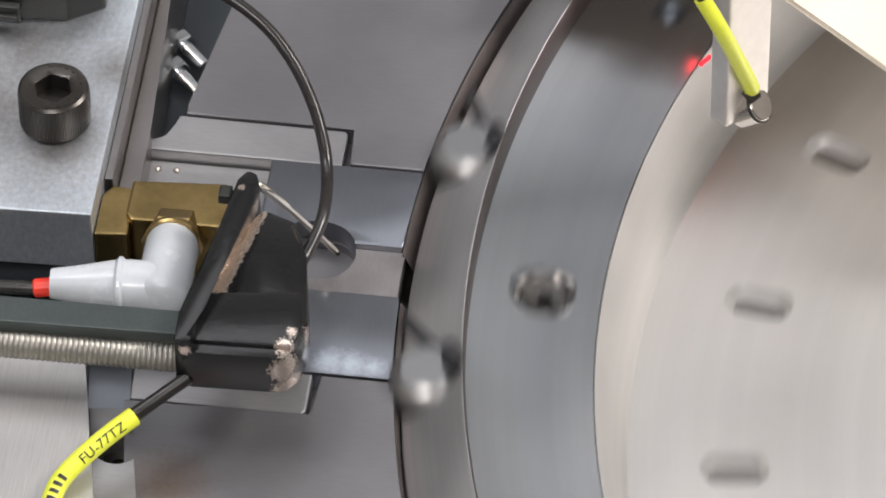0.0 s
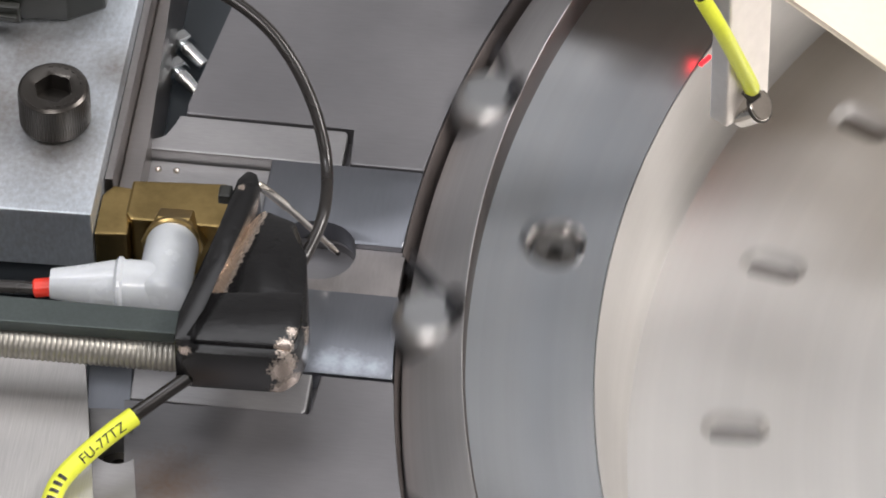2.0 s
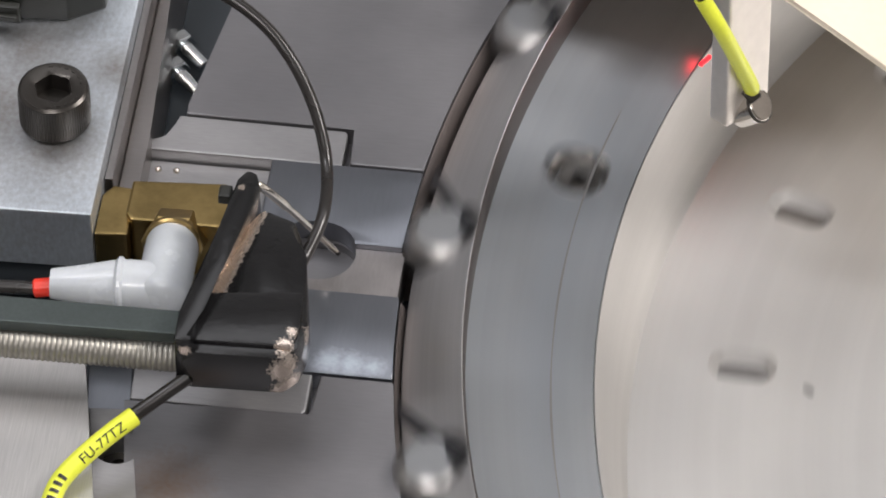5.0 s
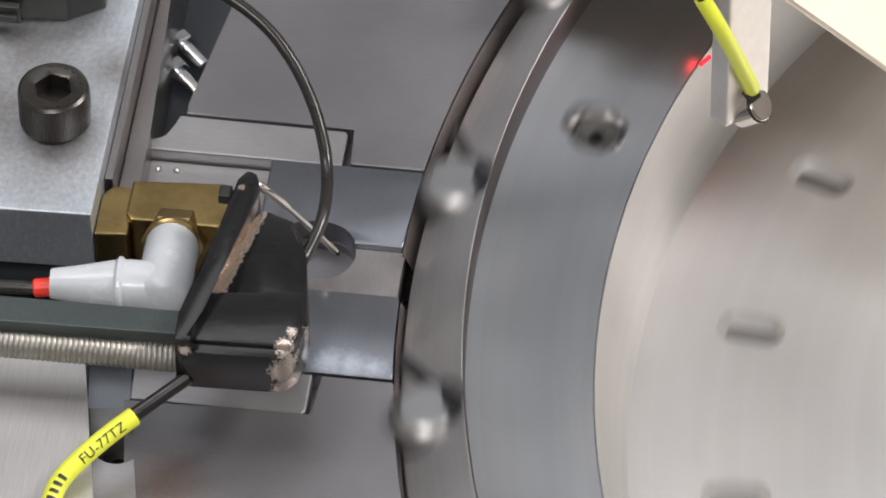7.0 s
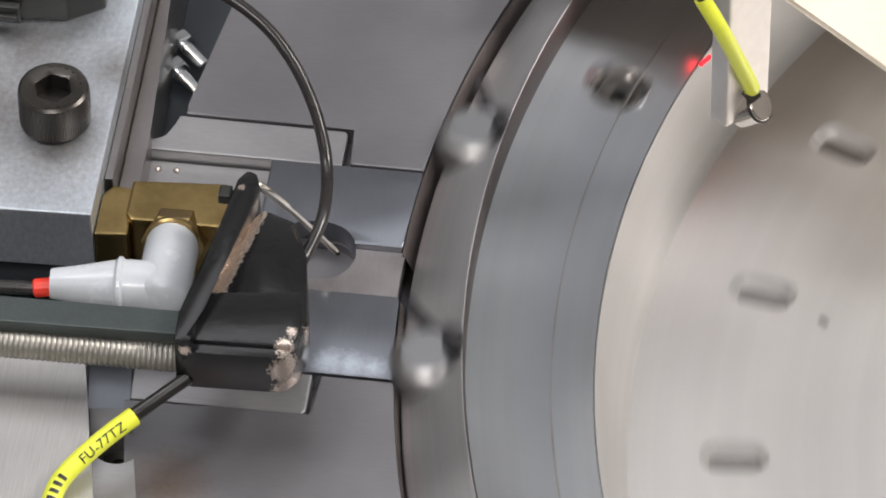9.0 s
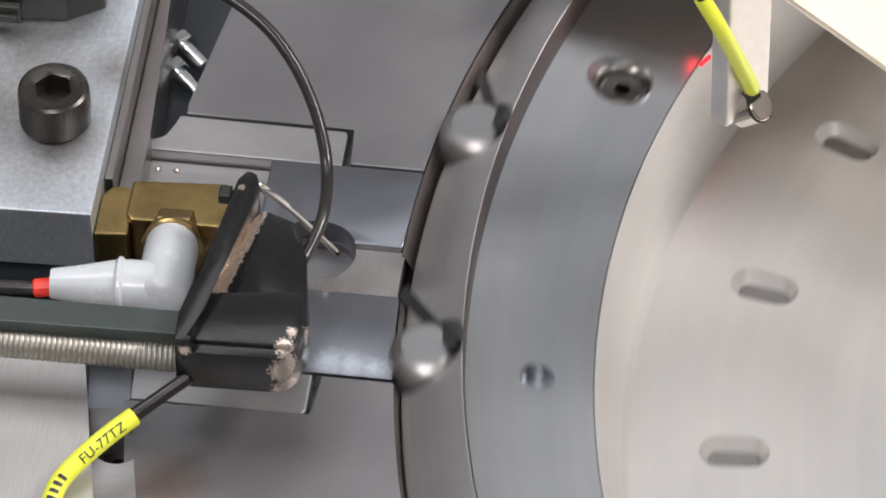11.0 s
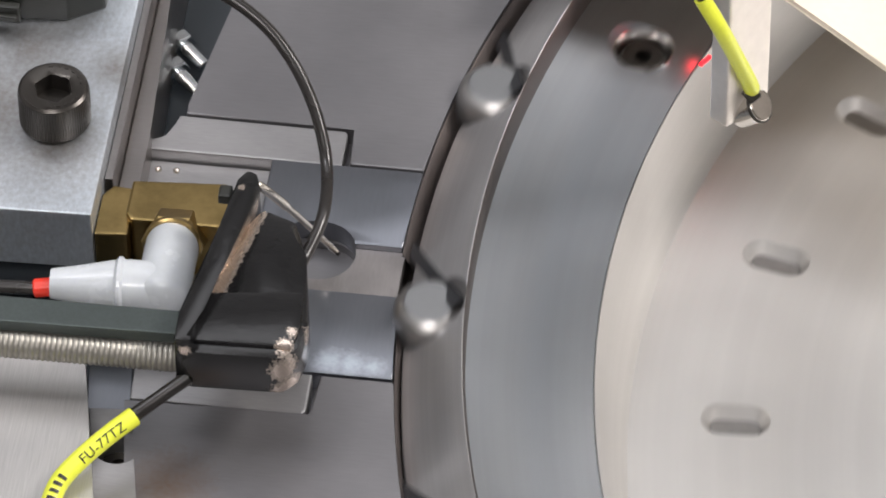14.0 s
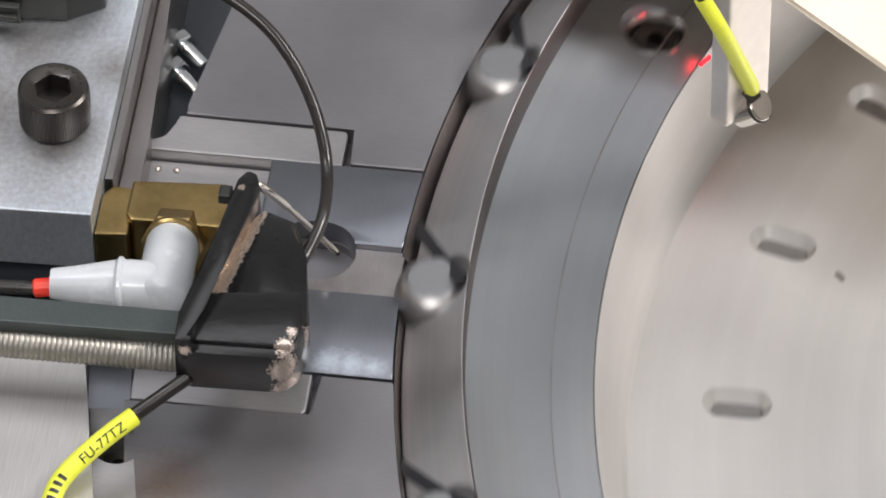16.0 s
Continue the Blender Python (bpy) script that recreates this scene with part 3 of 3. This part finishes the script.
def build_fitting():
    fit = thing("brass_fitting", "worn brass pipe fitting with a white plastic elbow", "pipe fitting")
    part("body", prism([(-0.0478, -0.0026), (-0.0312, -0.0026), (-0.0300, 0.0060), (-0.0320, 0.0080), (-0.0490, 0.0068), (-0.0490, -0.0010)], -0.0030, 0.0105, 0.0005), BRASS, fit)
    part("flange", prism([(-0.0541, -0.0057), (-0.0482, -0.0052), (-0.0482, 0.0060), (-0.0525, 0.0064), (-0.0541, 0.0040)], -0.0030, 0.0092, 0.0005), BRASS, fit, "squared brass end")
    part("collar", rod((-0.0399, -0.0015, 0.0062), (-0.0398, -0.0062, 0.0088), 0.0058, 6, 0.0004), BRASS, fit, "brass hexagon collar", 30)
    part("collar_ring", rod((-0.0398, -0.0055, 0.0084), (-0.0398, -0.0072, 0.0092), 0.0054, 32, 0.0004), BRASS, fit, "bright brass ring", 30)
    barrel = smooth_path([(-0.0398, -0.0060, 0.0086), (-0.0396, -0.0090, 0.0098), (-0.0394, -0.0130, 0.0108), (-0.0393, -0.0200, 0.0112), (-0.0393, -0.0232, 0.0112)], 6)
    rad = [0.0048] * 19 + [0.00485, 0.0047, 0.0043, 0.0038, 0.0030, 0.0018]
    elbow = part("elbow", tube(barrel, rad, 32), WHITE, fit, "translucent white plastic elbow", 40)
    cone = smooth_path([(-0.0385, -0.0186, 0.0112), (-0.0420, -0.0187, 0.0112), (-0.0470, -0.0190, 0.0113), (-0.0530, -0.0196, 0.0112), (-0.0592, -0.0200, 0.0111)], 6)
    rad = [0.0046 if i < 12 else 0.0046 - 0.0019 * (i - 12) / 12 for i in range(25)]
    part("elbow_socket", tube(cone, rad, 32), WHITE, elbow, "white conical hose socket", 40)
    part("elbow_rib", tube(smooth_path([(-0.0462, -0.0190, 0.0113), (-0.0478, -0.0191, 0.0113)], 3), [0.0046, 0.0051, 0.0051, 0.0045], 32), WHITE, elbow)
    tube_thing = thing("air_tube", "red plastic release ring and black air tube in the elbow", "air tube")
    part("release_ring", rod((-0.0588, -0.0204, 0.0108), (-0.0622, -0.0209, 0.0104), 0.0017, 20, 0.0003), RED, tube_thing, "red release ring", 40)
    part("hose", tube(smooth_path([(-0.0615, -0.0208, 0.0104), (-0.075, -0.0210, 0.010), (-0.11, -0.021, 0.0095)], 6), 0.0012, 14), CABLE, tube_thing, "black hose", 40)


build_fitting()


def build_rod():
    tr = thing("threaded_rod", "zinc plated threaded rod lying on the lower block", "threaded rod")
    prof = [(0.0, 0.0)]
    n = 84
    for i in range(n):
        x = 0.00095 * i
        prof += [(0.00258, x), (0.0028, x + 0.0004), (0.0028, x + 0.0006)]
    prof += [(0.00258, 0.00095 * n), (0.0, 0.00095 * n)]
    m = Matrix.Translation((-0.1140, -0.0331, 0.0088)) @ Vector((1, 0.0105, 0)).to_track_quat("Z", "Y").to_matrix().to_4x4()
    part("thread", lathe(prof, 20, m=m), THREAD, tr, smooth=50)
    tr.matrix_basis = LIFT
    bar = obj("support_bar", prism([(-0.12, -0.0336), (-0.0335, -0.0316), (-0.0335, -0.0262), (-0.12, -0.0270)], 0.0116, 0.0142, 0.0003), GREYBAR)
    tagged(bar, "dark grey green steel bar above the threaded rod", "bar")
    bar.matrix_basis = LIFT
    hold = obj("rod_holder", box(-0.125, -0.100, -0.060, -0.030, 0.006, 0.0330, 0.0005), ALU_DULL)
    tagged(hold, "aluminium holder carrying the threaded rod", "holder")


build_rod()


def build_bracket():
    br = thing("sensor_bracket", "black painted metal bracket with worn chipped edges", "bracket")
    pts = [(-0.0335, -0.0372), (-0.0155, -0.0366), (-0.0128, -0.0335), (-0.0118, -0.0280), (-0.0146, -0.0124), (-0.0174, -0.0042), (-0.0240, -0.0016), (-0.0265, -0.0060), (-0.0320, -0.0290)]
    part("plate", prism(pts, 0.0060, 0.0160, 0.0018), WORN, br, smooth=50)
    fl = [(-0.0345, -0.0368), (-0.0312, -0.0368), (-0.0312, -0.0290), (-0.0254, -0.0040), (-0.0248, 0.0010), (-0.0256, 0.0038), (-0.0276, 0.0046), (-0.0292, 0.0020), (-0.0300, -0.0060), (-0.0346, -0.0300)]
    part("flange", prism(fl, 0.0062, 0.0188, 0.0011), WORN, br, smooth=50)
    part("step", prism([(-0.0325, -0.0350), (-0.0140, -0.0345), (-0.0132, -0.0290), (-0.0136, -0.0215), (-0.0305, -0.0235)], 0.0150, 0.0170, 0.0009), WORN, br, "raised front step", 50)
    br.matrix_basis = LIFT
    part("clip", box(-0.0322, -0.0298, -0.0012, 0.0018, 0.0150, 0.0172, 0.0005), CONN, br, "small black clip")


build_bracket()


def build_sensor_line():
    fb = thing("fiber_sensor", "fibre sensor with black cable loop and steel needle tip", "fiber sensor")
    path = smooth_path([nearer((-0.0185, -0.0125, 0.0085), RAISE), nearer((-0.0158, -0.0073, 0.010), 0.9925), nearer((-0.0134, -0.0004, 0.014), 0.995), (-0.0137, 0.0068, 0.018), (-0.016, 0.0138, 0.022), (-0.02, 0.0207, 0.026), (-0.0252, 0.0261, 0.03), (-0.0308, 0.0295, 0.033), (-0.0367, 0.0318, 0.035), (-0.050, 0.037, 0.038)], 10)
    part("cable", tube(path, 0.00112, 16), CABLE, fb, "glossy black cable", 60)
    needle = smooth_path([nearer((-0.0290, 0.0010, 0.0165), RAISE), nearer((-0.0262, 0.0028, 0.0164), RAISE), nearer((-0.0248, 0.0030, 0.0158), 0.992), nearer((-0.0213, 0.0032, 0.0120), 0.9945), nearer((-0.0165, 0.0030, 0.0065), 0.997), (-0.0119, 0.0027, 0.0011)], 8)
    part("needle", tube(needle, [0.00085 if i < 26 else 0.00062 for i in range(len(needle))], 14), NEEDLE, fb, "bright steel needle tube", 60)
    part("needle_tip", rod((-0.0121, 0.0027, 0.0013), (-0.0113, 0.00265, 0.0004), 0.00045, 12), CABLE, fb, "dark fibre tip", 60)
    lab = thing("labelled_cable", "black sensor cable in a yellow printed sleeve", "cable")
    core = smooth_path([nearer((-0.0322, -0.0364, 0.0085), RAISE), nearer((-0.0365, -0.0436, 0.0103), 0.996), (-0.0405, -0.0503, 0.012)], 8)
    part("core", tube(core, 0.00125, 16), CABLE, lab, smooth=60)
    sl = smooth_path([(-0.0515, -0.0720, 0.0079), (-0.0515, -0.0684, 0.0079), (-0.0504, -0.0633, 0.009), (-0.0476, -0.0587, 0.010), (-0.0435, -0.0535, 0.011), (-0.0395, -0.0494, 0.012)], 10)
    sleeve = part("sleeve", tube(sl, 0.00175, 36), YELLOW, lab, "yellow plastic sleeve", 60)
    return sl, sleeve


SLEEVE_PATH, sleeve_part = build_sensor_line()


def along(path, s):
    for a, b in zip(path, path[1:]):
        d = (b - a).length
        if s <= d:
            return a + (b - a) * s / d, (b - a).normalized()
        s -= d
    return path[-1], (path[-1] - path[-2]).normalized()


def wrap_flat(me, path, start, r):
    """Bends a flat mesh round a hose: x runs along the hose, y round it."""
    toward = (Vector(EYE) - Vector((0, 0, 0.01))).normalized()
    for v in me.vertices:
        p, d = along(path, start + v.co.x)
        side = toward.cross(d).normalized()
        front = d.cross(side).normalized()
        a = v.co.y / r
        v.co = p + r * (math.cos(a) * front + math.sin(a) * side)


def write_sleeve():
    total = sum((b - a).length for a, b in zip(SLEEVE_PATH, SLEEVE_PATH[1:]))
    cu = bpy.data.curves.new("print", "FONT")
    cu.body, cu.size, cu.align_y = "FU-77TZ", 0.0026, "CENTER"
    cu.space_character = 1.08
    tmp = new("print", cu)
    bpy.context.view_layer.update()
    me = bpy.data.meshes.new_from_object(tmp.evaluated_get(bpy.context.evaluated_depsgraph_get()))
    bpy.data.objects.remove(tmp)
    for v in me.vertices:
        v.co.y -= 0.0004
    wrap_flat(me, SLEEVE_PATH, total - 0.0130, 0.00197)
    me.materials.clear()
    me.materials.append(INK)
    ob = new("print", me)
    ob.parent = sleeve_part
    ob["label"] = "black printed characters"
    bm = bmesh.new()
    for i in range(5):
        x = i * 0.0015
        for k in range(3):
            y0, y1 = -0.0008 + k * 0.00057, -0.0008 + (k + 1) * 0.00057
            bm.faces.new([bm.verts.new((px, py, 0)) for px, py in ((x, y0), (x + 0.0007, y0), (x + 0.0007, y1), (x, y1))])
    me = bpy.data.meshes.new("print_bars")
    bm.to_mesh(me)
    bm.free()
    wrap_flat(me, SLEEVE_PATH, total - 0.0238, 0.00190)
    me.materials.append(INK)
    ob = new("print_bars", me)
    ob.parent = sleeve_part


write_sleeve()


# ---- above the bowl ----
def build_post():
    post = thing("sensor_post", "aluminium sensor post above the bowl with a yellow sleeved fibre", "sensor post")
    A, B = Vector((0.0520, 0.0335)), Vector((0.0553, 0.0312))
    C = B + 0.0098 * Vector((0.70, 0.71))
    D = A + (C - B)
    part("post_body", prism([A[:], B[:], C[:], D[:]], 0.012, 0.094, 0.0004), ALU_POST, post)
    part("arm", box(0.0535, 0.0615, 0.0405, 0.165, 0.082, 0.092, 0.0005), ALU_POST, post, "aluminium arm to the cover")
    part("riser", box(0.0535, 0.0615, 0.155, 0.165, 0.0135, 0.083, 0.0005), ALU_POST, post, "aluminium riser on the cover")
    head = part("sensor_head", rod((0.0572, 0.0355, 0.0120), (0.0612, 0.0343, 0.0154), 0.0031, 32, 0.0003), NEEDLE, post, "nickel plated sensor head", 30)
    part("head_cap", rod((0.06115, 0.03432, 0.01535), (0.0614, 0.03424, 0.01556), 0.0027, 32, 0.0001), HEADFACE, head, "grey round head face", 30)
    part("head_band", rod((0.0607, 0.03445, 0.01498), (0.0611, 0.03433, 0.01532), 0.00325, 32, 0.0001), BLACKOX, head, "dark edge band", 30)
    part("head_clip", rod((0.0584, 0.0336, 0.0176), (0.0602, 0.0350, 0.0188), 0.0018, 6, 0.0003), BLACKOX, post, "dark cable clip")
    fib = smooth_path([(0.0592, 0.0352, 0.0180), (0.0590, 0.0330, 0.0225), (0.0545, 0.0258, 0.0420), (0.0506, 0.0262, 0.0499)], 8)
    part("fibre_sleeve", tube(fib, 0.00150, 20), YELLOW, post, "bright yellow sleeve", 60)
    part("fibre_core", tube(smooth_path([(0.0509, 0.0262, 0.0494), (0.0490, 0.0264, 0.0540), (0.046, 0.027, 0.062)], 6), 0.0011, 14), CABLE, post, "black fibre", 60)
    part("light_tip", rod((0.0496, 0.0628, -0.0028), (0.0478, 0.0606, -0.0034), 0.00042, 14, 0.0002), GLOW, post, "glowing red fibre tip", 40)
    data = bpy.data.lights.new("red_fibre_light", "POINT")
    data.energy, data.color, data.shadow_soft_size = 0.00032, (1.0, 0.03, 0.04), 0.0012
    lamp = new("red_fibre_light", data)
    lamp.location = (0.0474, 0.0640, -0.0008)
    # beyond its visible edge the outline is invented, to shade the ring and bowl
    cover = obj("cover_plate", prism([(0.0862, 0.0456), (0.0623, 0.0650), (0.0583, 0.0672), (0.0375, 0.0650), (0.0176, 0.0635), (0.0, 0.26), (0.17, 0.26), (0.15, 0.18), (0.112, 0.090), (0.094, 0.058)], 0.0120, 0.0135, 0.0003), CREAM)
    tagged(cover, "cream coloured cover plate over the bowl", "cover plate")


build_post()


# ---- motion ----
KNOTS = [(0.0, 8.25), (0.5, 54.1), (1.5, 145.9), (2.5, 237.8), (3.5, 329.6), (4.0, 375.7), (6.3, 586.7), (7.0, 650.8), (8.0, 742.5), (9.0, 834.3), (9.4, 871.0),
         (9.6, 888.9), (9.8, 905.0), (10.0, 919.4), (10.2, 932.2), (10.46, 945.2), (11.3, 983.3), (12.0, 1015.4), (13.0, 1061.5), (14.0, 1107.5), (15.0, 1153.4), (16.0, 1199.0)]


def motions():
    ts, angles = zip(*KNOTS)
    rows = []
    for i in range(161):
        rows.append((i / 10, pose(RC, 0, 0, 0, 0, -float(np.interp(i / 10, ts, angles)))))
    walk(rotor, rows)


motions()
